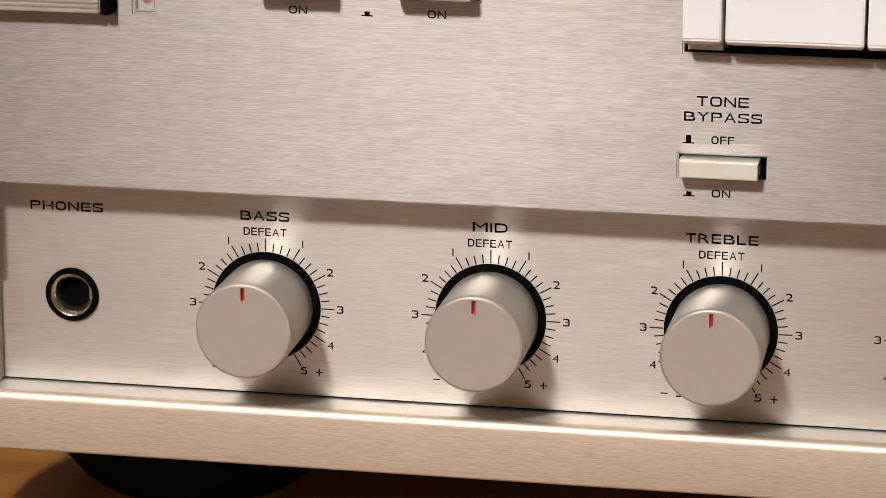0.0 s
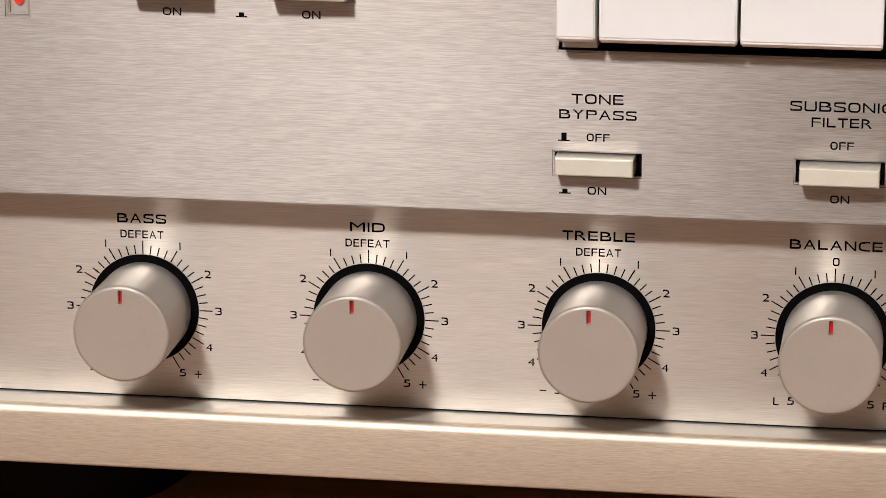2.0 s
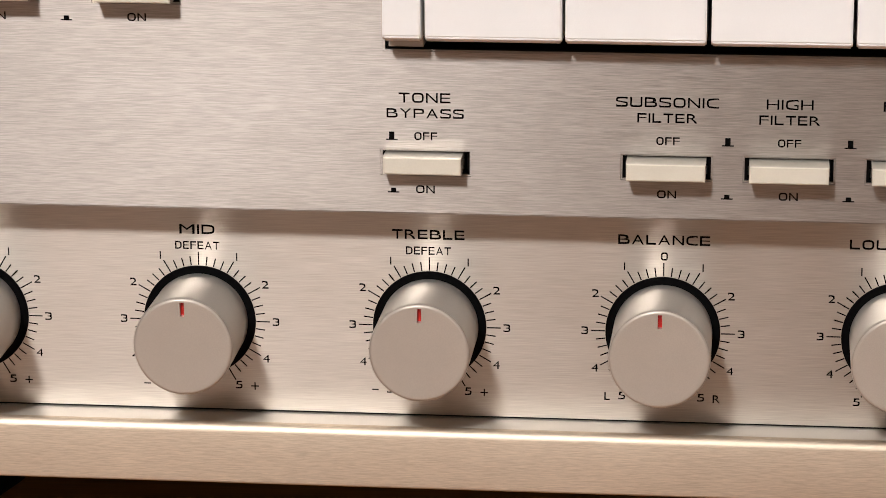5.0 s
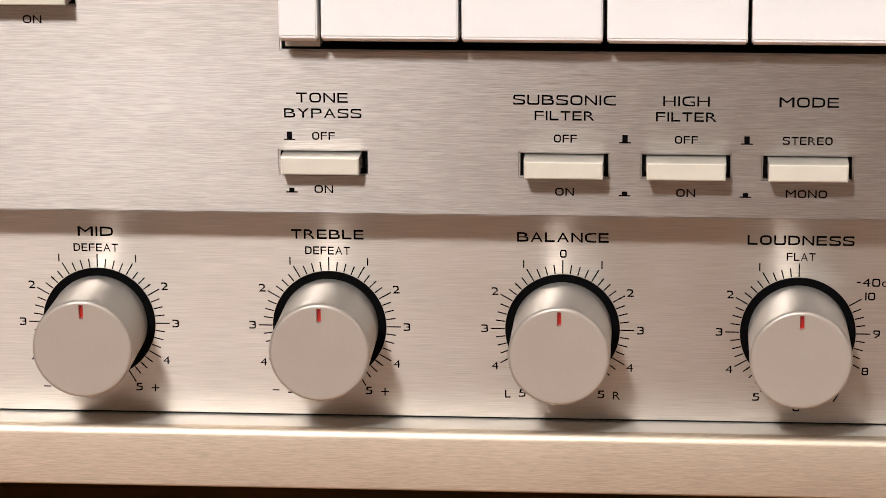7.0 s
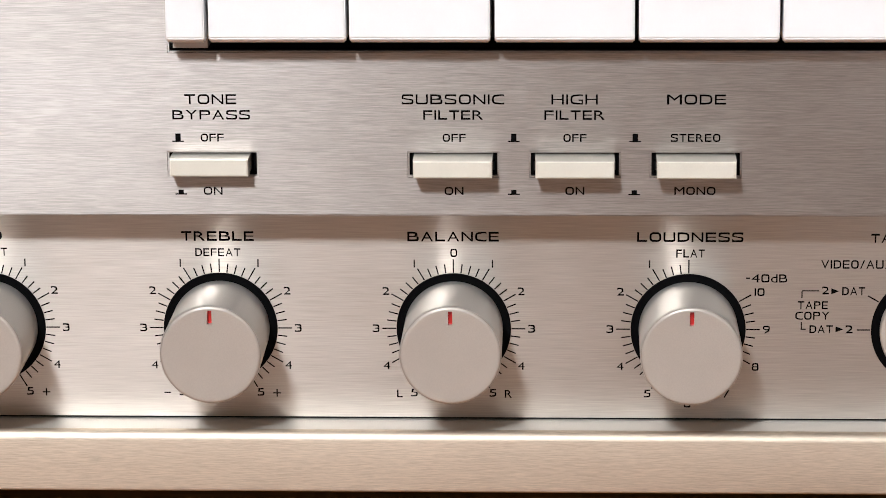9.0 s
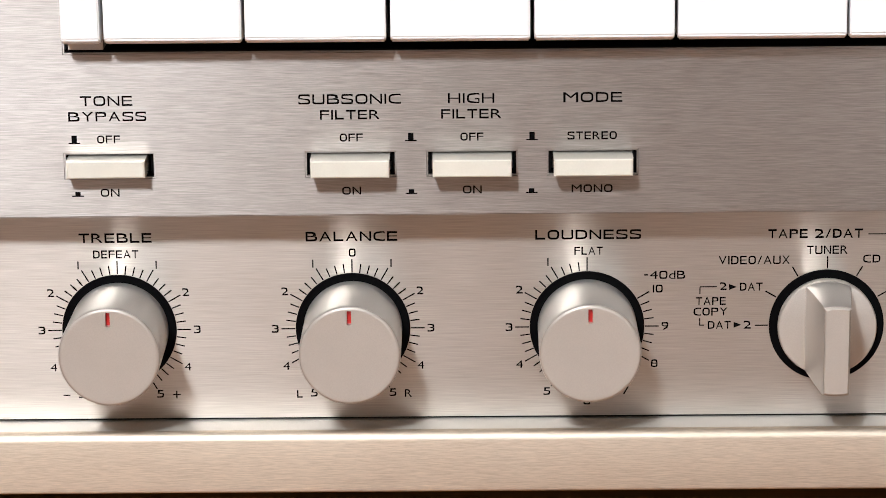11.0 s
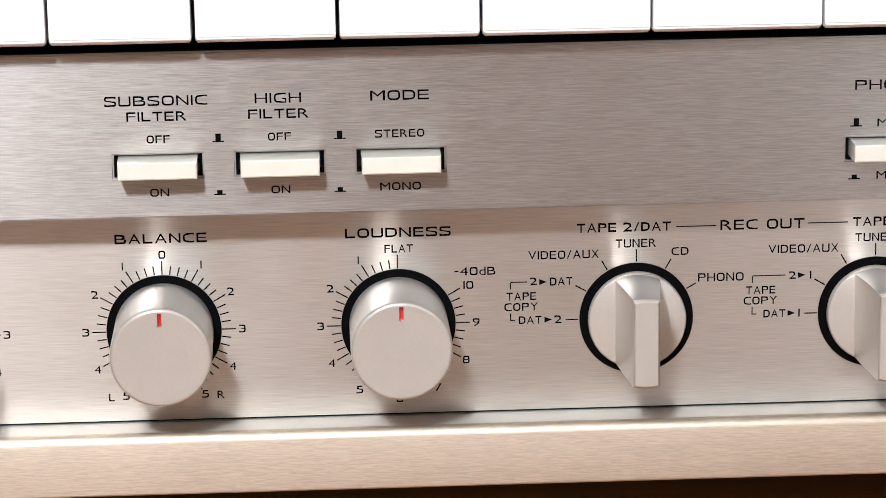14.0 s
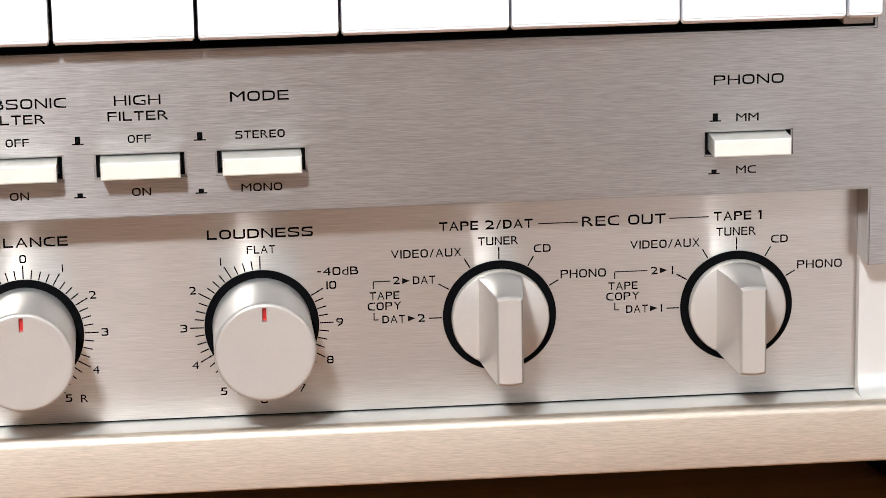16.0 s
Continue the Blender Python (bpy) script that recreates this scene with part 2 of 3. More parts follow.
def glyph(ch):
    """One character of the built-in font in a unit box, its round forms squared off: corners, faces, width in the font."""
    if ch in GLYPHS:
        return GLYPHS[ch]
    cu = bpy.data.curves.new("type", "FONT")
    cu.body, cu.size, cu.resolution_u = ch, 1.0, 6
    ob = bpy.data.objects.new("type", cu)
    scene.collection.objects.link(ob)
    bpy.context.view_layer.update()
    me = bpy.data.meshes.new_from_object(ob.evaluated_get(bpy.context.evaluated_depsgraph_get()))
    bpy.data.objects.remove(ob)
    bpy.data.curves.remove(cu)
    co = np.array([v.co[:2] for v in me.vertices])
    faces = [list(p.vertices) for p in me.polygons]
    bpy.data.meshes.remove(me)
    lo, hi = co.min(0), co.max(0)
    wide = hi[0] - lo[0]
    unit = (co - lo) / (hi - lo)
    out = []
    for x, y in unit:
        if ch in ROUND_WHOLE:
            x, y = squared(x, y, 0.5, 0.5, 0.5, 0.5)
        elif ch in ROUND_LOBES:
            x, y = squared(x, y, 0.5, 0.76 if y > 0.52 else 0.26, 0.5, 0.24 if y > 0.52 else 0.26)
        elif ch == "5" and y < 0.6:
            x, y = squared(x, y, 0.5, 0.3, 0.5, 0.3)
        elif ch == "2" and y > 0.5:
            x, y = squared(x, y, 0.5, 0.72, 0.5, 0.28)
        elif ch == "D" and x > 0.55:
            x, y = squared(x, y, 0.55, 0.5, 0.45, 0.5)
        elif ch == "U" and y < 0.5:
            x, y = squared(x, y, 0.5, 0.5, 0.5, 0.5)
        elif ch in "PR" and x > 0.6 and y > 0.46:
            x, y = squared(x, y, 0.6, 0.73, 0.4, 0.27)
        elif ch == "B" and x > 0.6:
            x, y = squared(x, y, 0.6, 0.77 if y > 0.54 else 0.27, 0.4, 0.23 if y > 0.54 else 0.27)
        out.append((x, y))
    GLYPHS[ch] = out, faces, wide
    return GLYPHS[ch]


def stroke_kept(t, left, right, stem):
    """Widens the space between the strokes at both ends of the unit line, each to the width stem; left and right are their widths before."""
    if left and t <= left:
        return t / left * stem
    if right and t >= 1 - right:
        return 1 - (1 - t) / right * stem
    a, b = (stem if left else 0.0), (1 - stem if right else 1.0)
    return a + (t - left) / (1 - left - right) * (b - a)


def lettering(text, xc, zb, w, h, y, parent, name="printed_word", stem=0.0):
    """Printed extended capitals: xc the middle, zb the foot of the letters, w and h the size of the whole word, in mm."""
    stem = stem or ((0.40 if y == 0 else 0.36) if h > 1.8 else 0.30)
    gap = 0.19
    thin = sum(c == "I" for c in text)
    units = sum(WIDTHS.get(c, 1.0) for c in text if c != "I") + gap * (len(text) - 1)
    unit = (w - thin * stem) / units if units else 0.0
    x, verts, faces = -w / 2, [], []
    for ch in text:
        wide = stem if ch == "I" else WIDTHS.get(ch, 1.0) * unit
        if len(text) == 1:
            wide = w
        if ch == "-":
            n = len(verts)
            verts += [(x, 0.42 * h), (x + wide, 0.42 * h), (x + wide, 0.42 * h + stem), (x, 0.42 * h + stem)]
            faces.append([n, n + 1, n + 2, n + 3])
        elif ch == "1":
            n = len(verts)
            verts += [(x + wide, 0), (x + wide, h), (x + wide - 1.3 * stem, h), (x, 0.8 * h), (x, 0.66 * h), (x + wide - stem, 0.84 * h), (x + wide - stem, 0)]
            faces += [[n, n + 1, n + 5, n + 6], [n + 1, n + 2, n + 3, n + 4, n + 5]]
        elif ch != " ":
            co, polys, own = glyph(ch)
            sx = 0.098 / own
            left = sx if ch in "EFLHNDBPROCGU0689S" else 0.0
            right = sx if ch in "HNOCGUDBPR0689S235" else 0.0
            n = len(verts)
            for u, v in co:
                verts.append((x + wide * stroke_kept(u, left, right, stem / wide), h * stroke_kept(v, 0.129, 0.129, stem / h) if ch not in "AVXYMN/Id47" else h * v))
            faces += [[n + k for k in p] for p in polys]
        x += wide + gap * unit
    me = bpy.data.meshes.new(name)
    me.from_pydata([(a * 0.001, 0, b * 0.001) for a, b in verts], [], faces)
    me.materials.append(INK)
    ob = new(name, me)
    ob.parent = parent
    ob.location = (xc * 0.001, y - PRINT, zb * 0.001)
    return ob


# ---- room ----
def room_piece(name, x0, x1, y0, y1, z0, z1, mat, label, category):
    return tagged(new(name, mesh_of(name, block(x0, x1, y0, y1, z0, z1), mat)), label, category, kind="structure")


room_piece("floor", -2.4, 2.6, -3.4, 1.0, -0.80, -0.74, FLOOR_WOOD, "dark wooden floor of the room round the table", "floor")
room_piece("ceiling", -2.4, 2.6, -3.4, 1.0, 2.06, 2.12, CEILING_PAINT, "plain grey painted ceiling", "ceiling")
room_piece("wall_north", -2.4, 2.6, 1.0, 1.1, -0.80, 2.12, WALL_PAINT, "plain brown painted wall", "wall")
room_piece("wall_south", -2.4, 2.6, -3.5, -3.4, -0.80, 2.12, WALL_PAINT, "plain brown painted wall", "wall")
room_piece("wall_west", -2.5, -2.4, -3.4, 1.0, -0.80, 2.12, WALL_PAINT, "plain brown painted wall", "wall")
room_piece("wall_east", 2.6, 2.7, -3.4, 1.0, -0.80, 2.12, WALL_PAINT, "plain brown painted wall", "wall")

# Unseen glowing panel, added as fill light from the right; no window is known.
fill_panel = tagged(new("fill_window_1"), "added glowing fill panel with a white frame in a brown wall", "window", kind="structure")
fill_panel.location = (FILL_X, -3.4, 0.55)
part("fill_frame", cut_plate(-0.66, 0.66, -0.66, 0.66, -0.001, 0.04, [(-0.6, -0.02, -0.6, 0.6), (0.02, 0.6, -0.6, 0.6)], 0), KEY, fill_panel, "white frame of the added fill panel")
for x in (-0.31, 0.31):
    part("pane", block(x - 0.289, x + 0.289, 0.006, 0.012, -0.599, 0.599), FILL_PANE, fill_panel, "glowing pane of the added fill light")

lamp = tagged(new("ceiling_lamp"), "lit round opal glass lamp on the ceiling", "lamp")
lamp.location = LAMP_PLACE
bm = bmesh.new()
bmesh.ops.create_uvsphere(bm, u_segments=32, v_segments=20, radius=LAMP_RADIUS)
part("globe", bm, OPAL, lamp, "lit opal glass globe", smooth=True)
bm = bmesh.new()
bmesh.ops.create_cone(bm, cap_ends=True, segments=24, radius1=0.05, radius2=0.05, depth=2.062 - LAMP_PLACE[2] - LAMP_RADIUS + 0.01)
part("stem", bm, NICKEL, lamp, "", (0, 0, (2.062 - LAMP_PLACE[2] + LAMP_RADIUS) / 2 - 0.005))


def build_table():
    t = tagged(new("table"), "polished orange-brown wooden table under the amplifier", "table")
    t.location = (0.13, 0.08, TABLE_Z)
    part("tabletop", block(-0.75, 0.75, -0.56, 0.42, -0.03, 0, 0.004), TABLE_WOOD, t)
    leg = mesh_of("leg", block(-0.03, 0.03, -0.03, 0.03, -0.71 - TABLE_Z, 0, 0.004), TABLE_WOOD)
    for x in (-0.69, 0.69):
        for y in (-0.50, 0.36):
            share("leg", leg, t, (x, y, -0.03))
    return t


build_table()

# ---- amplifier ----
FRONT = -0.0095
PITCH, MID_Z = 0.047, 0.046
LEFT, RIGHT = -0.0660, 0.3690
REC_L, REC_R, REC_TOP = -0.0573, 0.3092, 0.0717
SKIRT_Z = 0.0559
LEDGE_Z = 0.0270

amp = tagged(new("amplifier"), "champagne brushed-aluminium stereo amplifier with round knobs, standing on the table", "amplifier")

part("chassis", block(LEFT + 0.004, RIGHT - 0.004, 0.0032, 0.34, 0.0148, 0.148, 0.001), CHASSIS, amp, "black steel case")

foot = mesh_of("foot", turned([(0.0225, 0.0), (0.0265, 0.003), (0.0305, 0.008), (0.0330, 0.014), (0.0340, 0.0195), (0.028, 0.0202)], 64), RUBBER, True)
for x in (-0.026, 0.347):
    for y in (0.040, 0.29):
        ob = share("foot", foot, amp, (x, y, TABLE_Z), "round black rubber foot")
        ob.rotation_euler = (radians(90), 0, 0)

BUTTONS = [("tone_button", 94.0, 80.0, 94.4), ("filter_button", 141.5, 80.0, 141.5), ("filter_button", 165.2, 80.0, 165.2), ("mode_button", 188.7, 80.0, 188.7), ("phono_button", 284.8, 80.0, 284.8), ("speaker_button", 9.6, 113.3, 9.6), ("speaker_button", 37.6, 113.3, 37.6)]
holes = [(LEFT - 1, REC_L, 0, SKIRT_Z), (REC_R, RIGHT + 1, 0, SKIRT_Z), (REC_L, REC_R, 0, REC_TOP)]
holes += [(hx / 1000 - 0.0086, hx / 1000 + 0.0086, z / 1000 - 0.0002, z / 1000 + 0.0044) for _, _, z, hx in BUTTONS]
KEY_SLOT = (0.0864, 0.3100, 0.1046, 0.1265)
holes += [KEY_SLOT, (-0.0583, -0.0277, 0.1079, 0.122), (-0.0242, -0.0196, 0.1083, 0.1165)]
plate = part("fascia_plate", cut_plate(LEFT, RIGHT, 0.03, 0.150, FRONT, 0.0030, holes, 0.00035), PLATE, amp, "brushed champagne aluminium front plate with printed lettering")

panel = part("control_panel", cut_plate(REC_L + 0.00003, REC_R - 0.00003, LEDGE_Z + 0.0003, 0.0745, 0.0, 0.0029, [(-0.0454, -0.0380, 0.0425, 0.0499)], 0), PANEL, amp, "recessed brushed aluminium panel with dial scales")


# Solid black strip in place of the shade inside the joint.
part("gap_shade", block(REC_L, REC_R, 0.0003, 0.0028, LEDGE_Z - 0.00004, LEDGE_Z + 0.00028), BLACK, amp, "narrow black strip for the shade in the gap along the panel foot")


def rounded(y, z, r, start, stop, steps=8):
    return [(y + r * math.cos(radians(start + (stop - start) * i / steps)), z + r * math.sin(radians(start + (stop - start) * i / steps))) for i in range(steps + 1)]


R = 0.0019
profile = [(0.0031, 0.0150), (0.0031, LEDGE_Z - 0.0006), (FRONT + R, LEDGE_Z - 0.0006), (FRONT + R, LEDGE_Z + 0.00005)] + rounded(FRONT + R, LEDGE_Z + 0.0001 - R, R, 90, 180) + rounded(FRONT + 0.0006, 0.0144 + 0.0006, 0.0006, 180, 270, 4)
rail = part("base_rail", strip(profile, LEFT, RIGHT), RAIL, amp, "brushed aluminium lower rail with a rounded front edge", smooth=True)

part("ledge", strip([(0.0031, LEDGE_Z - 0.00058), (0.0031, LEDGE_Z - 0.0002), (FRONT + R + 0.0001, LEDGE_Z - 0.00005), (FRONT + R + 0.0001, LEDGE_Z - 0.00058)], LEFT, RIGHT), LEDGE, amp, "satin ledge along the foot of the panel, coloured pale as if lit")

C = 0.0045
cove = [(0.0031, LEDGE_Z - 0.0001), (0.0031, 0.0600), (-0.0025, 0.0600)] + [(-0.0025 - C + C * math.cos(radians(a)), LEDGE_Z - 0.0001 + C - C * math.sin(radians(a))) for a in range(0, 91, 10)]
for x0, x1 in ((LEFT, REC_L - 0.00003), (REC_R + 0.00003, RIGHT)):
    part("end_moulding", strip(cove, x0, x1), LEDGE, amp, "pale satin end moulding with a coved foot", smooth=True)


# knobs
def knob_mesh():
    side = [(0.0099, 0.0), (0.0099, -0.002), (0.0100, -0.0180)]
    nose = [(0.0100 - 0.0008 + 0.0008 * math.cos(radians(a)), -0.0182 - 0.0008 * math.sin(radians(a))) for a in range(0, 91, 15)]
    dish = [(0.0086, -0.01897), (0.004, -0.0189)]
    bm = turned(side + nose + dish, 128)
    bm.verts.ensure_lookup_table()
    bm.faces.new(list(bm.verts)[:128])
    body = new("knob_blank", mesh_of("knob_blank", bm, KNOB, True))
    tool = new("slot_tool", mesh_of("slot_tool", block(-0.00043, 0.00043, -0.03, -0.0177, 0.00625, 0.00905), KNOB))
    cut = body.modifiers.new("slot", "BOOLEAN")
    cut.operation, cut.solver, cut.object = "DIFFERENCE", "EXACT", tool
    bpy.context.view_layer.update()
    me = bpy.data.meshes.new_from_object(body.evaluated_get(bpy.context.evaluated_depsgraph_get()))
    bpy.data.objects.remove(body)
    bpy.data.objects.remove(tool)
    me.name = "knob"
    me.materials.clear()
    me.materials.append(KNOB)
    me.set_sharp_from_angle(angle=radians(35))
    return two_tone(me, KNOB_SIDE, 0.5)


knob_me = knob_mesh()
ring_me = mesh_of("collar", turned([(0.0115, 0.0), (0.0115, -0.0002), (0.0114, -0.00028), (0.0098, -0.00028)], 128, False), BLACK)
pointer_me = mesh_of("pointer", block(-0.00042, 0.00042, -0.0001, 0.0003, -0.00139, 0.00139), RED)


def fin_mesh():
    """A round selector with a disc and a tapered grip left by two slanting cuts."""
    bm = bmesh.new()
    rows = []
    for depth, half, radius in ((0.0019, 0.0045, 0.00970), (0.0100, 0.00352, 0.0096), (0.0180, 0.00268, 0.00930), (0.0186, 0.00258, 0.0091), (0.0190, 0.0022, 0.0086)):
        outline = []
        a = math.asin(half / radius)
        for s in (0, 1):
            for i in range(13):
                b = -a + 2 * a * i / 12 + s * math.pi
                outline.append(bm.verts.new((radius * math.sin(b), -depth, radius * math.cos(b))))
        rows.append(outline)
    n = len(rows[0])
    for lo, hi in zip(rows, rows[1:]):
        for i in range(n):
            bm.faces.new([lo[i], lo[(i + 1) % n], hi[(i + 1) % n], hi[i]])
    bm.faces.new(rows[-1])
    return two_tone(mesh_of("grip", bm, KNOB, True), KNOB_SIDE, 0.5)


grip_me = fin_mesh()
disc_me = mesh_of("disc", turned([(0.0098, 0.0), (0.0099, -0.0017), (0.0097, -0.0021), (0.0095, -0.0022)], 128), KNOB, True)

DIALS = [("bass_knob", 0.0, 0.0), ("mid_knob", 47.0, 0.0), ("treble_knob", 94.0, 0.0), ("balance_knob", 141.0, 0.0), ("loudness_knob", 188.0, 0.0)]
for name, x, turn in DIALS:
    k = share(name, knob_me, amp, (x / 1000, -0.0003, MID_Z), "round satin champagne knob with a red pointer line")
    share("collar", ring_me, k, (0, 0.0003, 0), "black ring round the knob")
    share("pointer", pointer_me, k, (0, -0.0178, 0.00765), "short red pointer line")

SELECTORS = [("record_selector", 236.0), ("record_selector", 284.4)]
for name, x in SELECTORS:
    k = share(name, disc_me, amp, (x / 1000, -0.0003, MID_Z), "round selector with a tapered satin grip")
    share("collar", ring_me, k, (0, 0.0003, 0), "black ring round the selector")
    share("grip", grip_me, k, (0, 0, 0), "tapered satin champagne grip")

# phones socket
jack = part("phones_socket", turned([(0.0057, 0.0), (0.0057, -0.0006), (0.0054, -0.0009), (0.0046, -0.0009), (0.0045, 0.0028)], 64, False), BLACK, amp, "black headphone socket with a nickel sleeve", (-0.0417, 0, 0.0462), True)
part("sleeve", turned([(0.0047, -0.0005), (0.0045, -0.0008), (0.0042, -0.0006), (0.0036, 0.0004), (0.0033, 0.0022)], 64, False), NICKEL, jack, "nickel sleeve", smooth=True)
part("bore", turned([(0.0034, 0.0018), (0.0033, 0.0024)], 48), BLACK, jack)


# push buttons
def button_mesh():
    bm = bmesh.new()
    rows = []
    for y, x, lo, hi in ((0.006, 0.0077, 0.0005, 0.0040), (-0.0047, 0.0077, 0.0005, 0.0040), (-0.0051, 0.0076, 0.00055, 0.0039), (-0.0053, 0.0073, 0.0008, 0.0037)):
        rows.append([bm.verts.new(p) for p in ((-x, y, lo), (x, y, lo), (x, y, hi), (-x, y, hi))])
    for a, b in zip(rows, rows[1:]):
        for i in range(4):
            bm.faces.new([a[i], a[(i + 1) % 4], b[(i + 1) % 4], b[i]])
    bm.faces.new(rows[-1])
    bmesh.ops.recalc_face_normals(bm, faces=bm.faces)
    return two_tone(mesh_of("button", bm, IVORY), BUTTON_SIDE, 0.6)


button_me = button_mesh()
SLOT_X = {x: hx for _, x, _, hx in BUTTONS}
for name, x, z, _ in BUTTONS:
    share(name, button_me, amp, (x / 1000, FRONT + (0.0012 if name == "tone_button" else 0.0), z / 1000), "ivory plastic push button in a slot")

    # Black surround darkens the slot round the button, where only shade lies.
    part("slot_shade_frame", cut_plate(-0.00858, 0.00858, -0.00018, 0.00438, 0.0010, 0.004, [(-0.0080, 0.0080, 0.0001, 0.1)], 0), BLACK, plate, "black surround standing in for the shade in the slot", (SLOT_X[x] / 1000, FRONT, z / 1000))

# white selector keys along the top
KEY_FACE = FRONT - 0.007
KEY_PROFILE = [(0.002, 0.1074), (KEY_FACE + 0.0016, 0.1074), (KEY_FACE + 0.0003, 0.1081), (KEY_FACE, 0.1085), (KEY_FACE, 0.1262), (0.002, 0.1262)]
KEY_SPANS = [(0.0950, 0.1213), (0.1220, 0.1489), (0.1498, 0.1765), (0.1773, 0.2040), (0.2047, 0.2368), (0.2374, 0.2699), (0.2705, 0.3025)]
for x0, x1 in KEY_SPANS:
    bm = strip(KEY_PROFILE, x0, x1)
    bmesh.ops.recalc_face_normals(bm, faces=bm.faces)
    soften(bm, 0.0003)
    part("selector_key", bm, KEY, amp, "wide white plastic selector key", smooth=True)
for x0, x1 in ((0.0868, 0.0942), (0.3032, 0.3097)):
    bm = strip(KEY_PROFILE, x0, x1)
    bmesh.ops.recalc_face_normals(bm, faces=bm.faces)
    soften(bm, 0.0003)
    k = part("key_end_block", bm, KEY, amp, "narrow white end block beside the keys", smooth=True)
    part("tongue", block(x0 + 0.0004, x1 - 0.0002, FRONT + 0.0002, 0.002, 0.1052, 0.1072), LENS, k, "grey lower tongue")

# Black strip laid on the slot floor to stand for its shade.
part("slot_shade", block(KEY_SLOT[0] + 0.0001, KEY_SLOT[1] - 0.0001, FRONT + 0.0005, 0.0028, KEY_SLOT[2] + 0.00005, KEY_SLOT[2] + 0.00035), BLACK, plate, "black strip standing in for the shade in the key slot")

# power switch and pilot lamp
power = part("power_switch", block(-0.0580, -0.0301, FRONT - 0.0038, 0.002, 0.1083, 0.1216, 0.0004), KNOB, amp, "wide ribbed champagne power switch with a black end")
rib = mesh_of("rib", block(-0.0578, -0.0303, -0.00028, 0.0002, -0.00032, 0.00032, 0.00012), KNOB, True)
for i in range(13):
    share("rib", rib, power, (0, FRONT - 0.0038, 0.1088 + i * 0.00098))
part("end_cap", block(-0.0300, -0.0281, FRONT - 0.0038, 0.002, 0.1081, 0.1219, 0.0003), BLACK, power, "black end cap")
pilot = part("pilot_lamp", cut_plate(-0.02415, -0.01965, 0.10835, 0.11645, FRONT + 0.0002, FRONT + 0.003, [(-0.0237, -0.0201, 0.1088, 0.1160)], 0.0002), LENS, amp, "small red pilot lamp behind a clear window")
part("window", block(-0.0237, -0.0201, FRONT + 0.0012, FRONT + 0.003, 0.1088, 0.1160), LENS, pilot)
bm = bmesh.new()
bmesh.ops.create_uvsphere(bm, u_segments=20, v_segments=12, radius=0.0011)
part("lamp_dome", bm, LED, pilot, "lit red lamp", (-0.0219, FRONT + 0.0010, 0.1116), True)

# ---- printing ----
WORD_Z, SUB_Z = 64.1, 60.9
for text, xc, zb, w, h in [
    ("PHONES", -42.4, WORD_Z, 15.7, 1.95), ("BASS", -0.1, WORD_Z, 10.3, 2.0), ("MID", 46.8, WORD_Z, 7.2, 2.0), ("TREBLE", 93.8, WORD_Z, 14.6, 2.0),
    ("BALANCE", 141.0, WORD_Z, 18.3, 2.0), ("LOUDNESS", 188.2, WORD_Z, 21.1, 2.0), ("TAPE 2/DAT", 233.5, 64.0, 18.9, 1.9),
    ("REC OUT", 261.4, 63.8, 17.0, 2.1), ("TAPE 1", 284.6, 63.9, 9.8, 1.9)]:
    lettering(text, xc, zb, w, h, 0.0, panel)
for text, xc, w in [("DEFEAT", -0.1, 9.1), ("DEFEAT", 46.8, 9.1), ("DEFEAT", 93.8, 9.1), ("0", 141.1, 1.36), ("FLAT", 188.3, 5.7)]:
    lettering(text, xc, SUB_Z, w, 1.68, 0.0, panel)
lettering("-40dB", 203.5, 55.8, 8.2, 1.7, 0.0, panel)
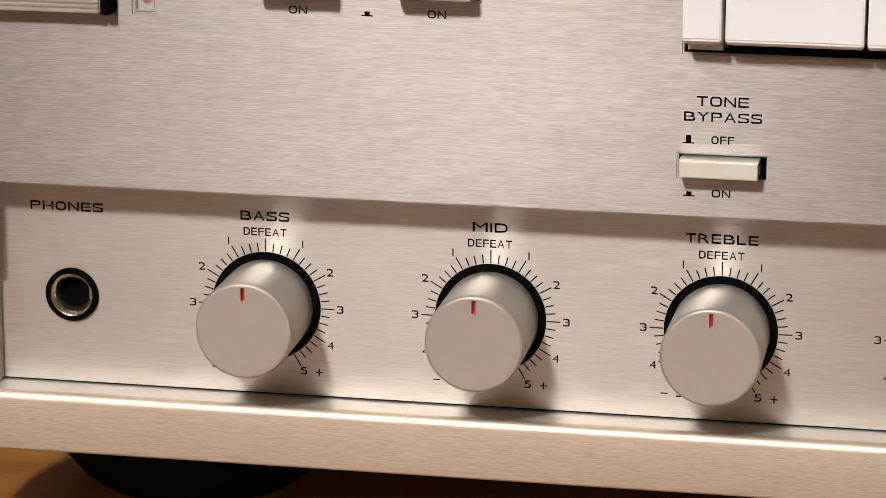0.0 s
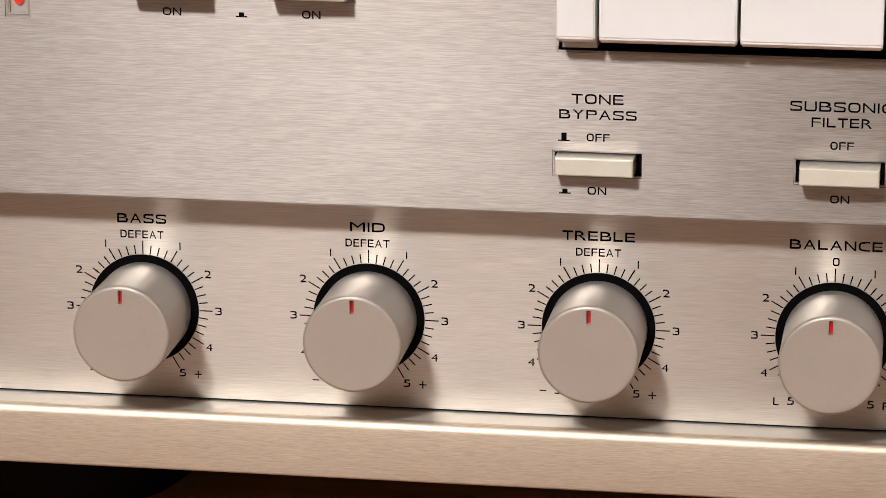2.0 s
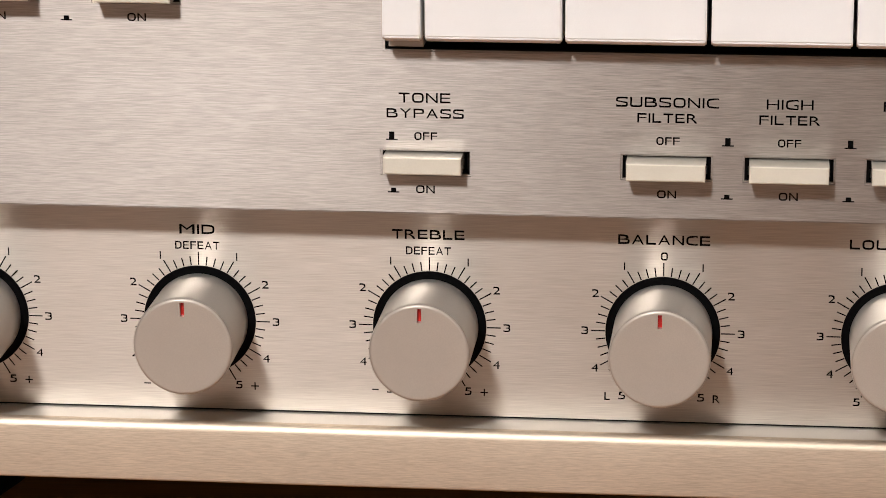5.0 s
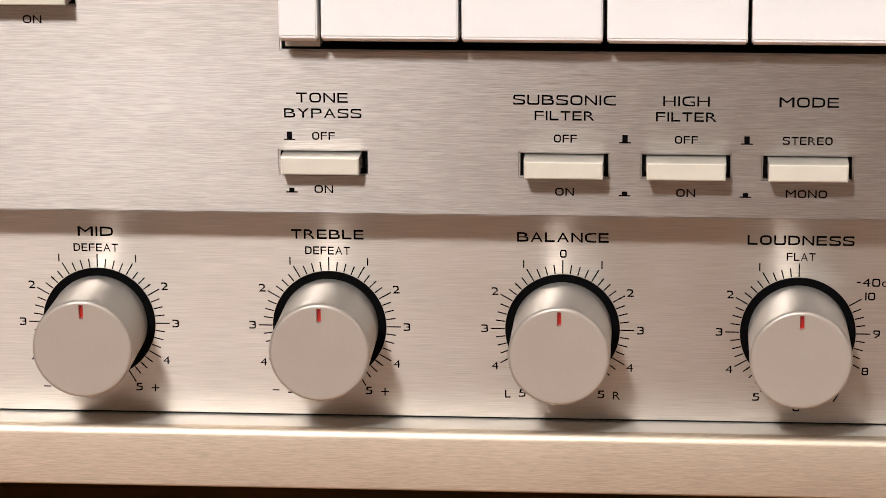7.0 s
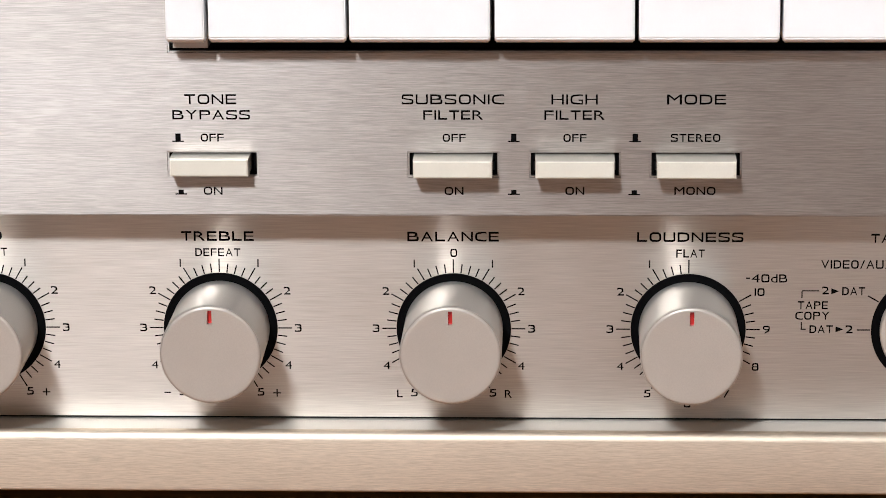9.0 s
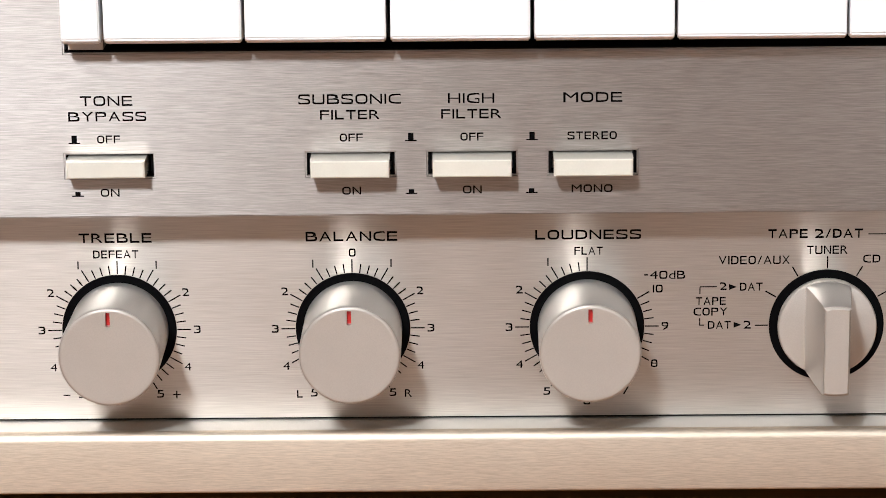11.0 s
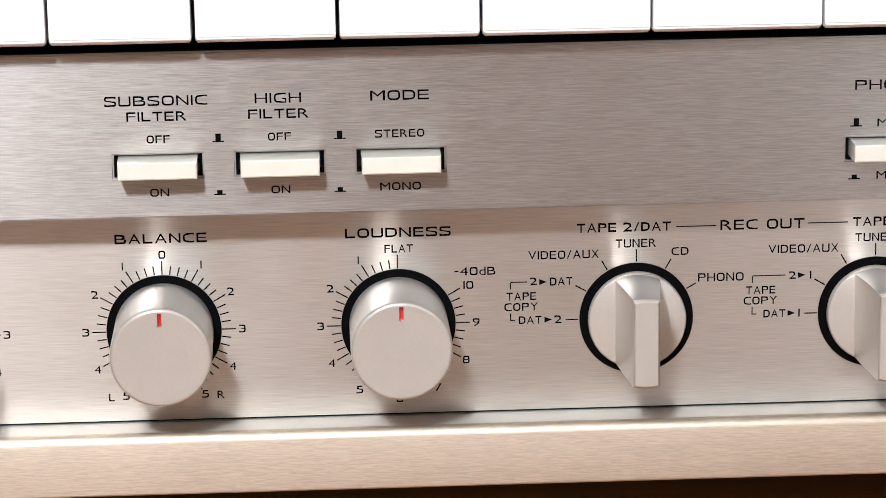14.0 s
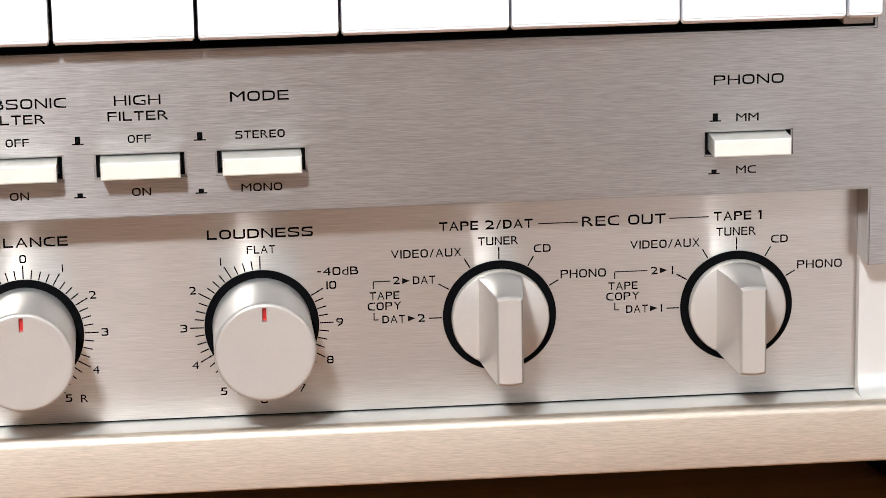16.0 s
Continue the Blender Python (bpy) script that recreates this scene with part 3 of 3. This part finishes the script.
for base, first in ((236.0, "2"), (284.4, "1")):
    for text, dx, zb, w, h in [
        ("TUNER", -0.1, 60.7, 8.15, 1.75), ("VIDEO/AUX", -14.65, 58.7, 14.2, 1.75), ("CD", 8.8, 58.85, 3.45, 1.66), ("PHONO", 17.1, 53.2, 9.25, 1.77),
        ("TAPE", -23.2, 50.3, 6.0, 1.66), ("COPY", -23.25, 48.1, 6.8, 1.66)]:
        lettering(text, base + dx, zb, w, h, 0.0, panel)
    lines = bmesh.new()
    if first == "2":
        words = [("2", -20.74, 53.4, 1.36, 1.6), ("DAT", -15.16, 53.2, 4.56, 1.7), ("DAT", -21.44, 45.3, 4.65, 1.66), ("2", -15.84, 45.3, 1.45, 1.66)]
        arrows, top = ((-18.81, 53.2), (-17.79, 45.3)), (-25.4, -22.0)
    else:
        words = [("2", -16.8, 53.25, 1.38, 1.6), ("I", -13.1, 53.15, 0.3, 1.66), ("DAT", -20.35, 45.3, 4.5, 1.66), ("I", -15.34, 45.3, 0.3, 1.66)]
        arrows, top = ((-14.9, 53.2), (-16.9, 45.3)), (-24.9, -18.2)
    for text, dx, zb, w, h in words:
        lettering(text, base + dx, zb, w, h, 0.0, panel)
    for dx, z in arrows:
        x = (base + dx) / 1000
        lines.faces.new([lines.verts.new(p) for p in ((x - 0.00078, 0, (z + 0.2) / 1000), (x + 0.00078, 0, (z + 0.82) / 1000), (x - 0.00078, 0, (z + 1.44) / 1000))])
    x0, x1 = (base + top[0]) / 1000, (base + top[1]) / 1000
    bar(lines, x0, 0.0541, x1, 0.0541, 0.00022, 0)
    bar(lines, x0, 0.0540, x0, 0.0526, 0.00022, 0)
    bar(lines, x0, 0.0476, x0, 0.0460, 0.00022, 0)
    bar(lines, x0, 0.0461, x0 + 0.0009, 0.0461, 0.00022, 0)
    for a, r0, r1 in ((-90, 11.7, 14.3), (-60, 11.7, 14.2), (-30, 11.7, 14.0), (0, 11.7, 14.3), (30, 11.7, 14.0), (60, 11.7, 13.9)):
        s, c = math.sin(radians(a)), math.cos(radians(a))
        bar(lines, base / 1000 + r0 * s / 1000, MID_Z + r0 * c / 1000, base / 1000 + r1 * s / 1000, MID_Z + r1 * c / 1000, 0.00026, 0)
    part("dial_lines", lines, INK, panel, "black printed selector lines", (0, -PRINT, 0))
lines = bmesh.new()
bar(lines, 0.2440, 0.06478, 0.2521, 0.06478, 0.00022, 0)
bar(lines, 0.2706, 0.06482, 0.2787, 0.06482, 0.00022, 0)
part("dial_lines", lines, INK, panel, "black printed joining lines", (0, -PRINT, 0))

def tick_mesh(r):
    bm = bmesh.new()
    bar(bm, 0, 0.0116, 0, r, 0.00026, 0)
    return mesh_of("scale_tick", bm, INK)


long_tick, short_tick = tick_mesh(0.0144), tick_mesh(0.0135)

# dial scales: four steps to a figure, thirty degrees between figures
for name, x, _ in DIALS:
    steps = [*range(-32, 1), *range(8, 17)] if name == "loudness_knob" else range(-20, 21)
    for i in steps:
        ob = share("scale_tick", long_tick if i % 4 == 0 else short_tick, panel, (x / 1000, -PRINT, MID_Z))
        ob.rotation_euler = (0, radians(7.5 * i), 0)
    figures = [(d, 30 * d * s) for d in (1, 2, 3, 4, 5) for s in (-1, 1)]
    if name == "loudness_knob":
        figures = [(d, -30 * d) for d in range(1, 8)] + [(8, 120), (9, 90), (10, 60)]
    for d, a in figures:
        rx, rz = 15.65, 15.6
        cx, cz = x + rx * math.sin(radians(a)), 46 + rz * math.cos(radians(a))
        w = {1: 0.26, 10: 2.0}.get(d, 1.36)
        lettering({1: "I", 10: "I0"}.get(d, str(d)), cx + (0.6 if d == 10 else -0.25 if d == 5 and a < 0 else 0), cz - 0.82, w, 1.64, 0.0, panel, "printed_figure")
    if name in ("bass_knob", "mid_knob", "treble_knob"):
        ticks = bmesh.new()
        bar(ticks, (x + 10.3) / 1000, 0.0323, (x + 11.9) / 1000, 0.0323, 0.00026, 0)
        bar(ticks, (x + 11.1) / 1000, 0.0315, (x + 11.1) / 1000, 0.0331, 0.00026, 0)
        part("plus_sign", ticks, INK, panel, "", (0, -PRINT, 0))
        ticks = bmesh.new()
        bar(ticks, (x - 11.85) / 1000, 0.0323, (x - 10.45) / 1000, 0.0323, 0.00026, 0)
        part("minus_sign", ticks, INK, panel, "", (0, -PRINT, 0))
lettering("L", 130.0, 31.45, 1.15, 1.66, 0.0, panel)
lettering("R", 151.95, 31.45, 1.45, 1.66, 0.0, panel)

# words on the front plate
for text, xc, zb, w, h in [
    ("TONE", 94.2, 94.1, 10.2, 2.0), ("BYPASS", 94.3, 91.05, 15.2, 1.9), ("OFF", 94.4, 86.65, 4.5, 1.6), ("ON", 94.3, 75.95, 3.7, 1.6),
    ("SUBSONIC", 141.5, 94.1, 19.9, 2.0), ("FILTER", 141.5, 91.05, 11.6, 1.9), ("OFF", 141.7, 86.65, 4.5, 1.6), ("ON", 141.6, 76.0, 3.7, 1.6),
    ("HIGH", 165.1, 94.1, 9.0, 2.0), ("FILTER", 165.1, 91.05, 11.7, 1.9), ("OFF", 165.2, 86.65, 4.5, 1.6), ("ON", 165.2, 76.05, 3.7, 1.6),
    ("MODE", 188.7, 94.1, 11.45, 2.0), ("STEREO", 188.6, 86.7, 9.6, 1.6), ("MONO", 188.6, 76.1, 8.0, 1.6),
    ("PHONO", 284.8, 93.9, 13.95, 2.0), ("MM", 284.6, 86.5, 4.5, 1.6), ("MC", 284.4, 75.9, 4.0, 1.6), ("ON", 9.6, 109.25, 3.75, 1.6), ("ON", 37.6, 109.35, 3.7, 1.6)]:
    lettering(text, xc, zb, w, h, FRONT, plate)


def push_mark(x, z, tall):
    bm = bmesh.new()
    bar(bm, x - 0.00115, z + 0.0001, x + 0.00115, z + 0.0001, 0.00026, 0)
    bar(bm, x, z + 0.0001, x, z + (0.00165 if tall else 0.00095), 0.00105, 0)
    part("push_mark", bm, INK, plate, "black printed push symbol", (0, FRONT - PRINT, 0))


for x, z, tall in ((87.7, 86.6, True), (88.0, 76.0, False), (153.3, 86.65, True), (153.3, 76.05, False), (176.9, 86.65, True), (176.8, 76.05, False), (278.2, 86.6, True), (278.0, 75.95, False), (23.6, 109.3, False)):
    push_mark(x / 1000, z / 1000, tall)
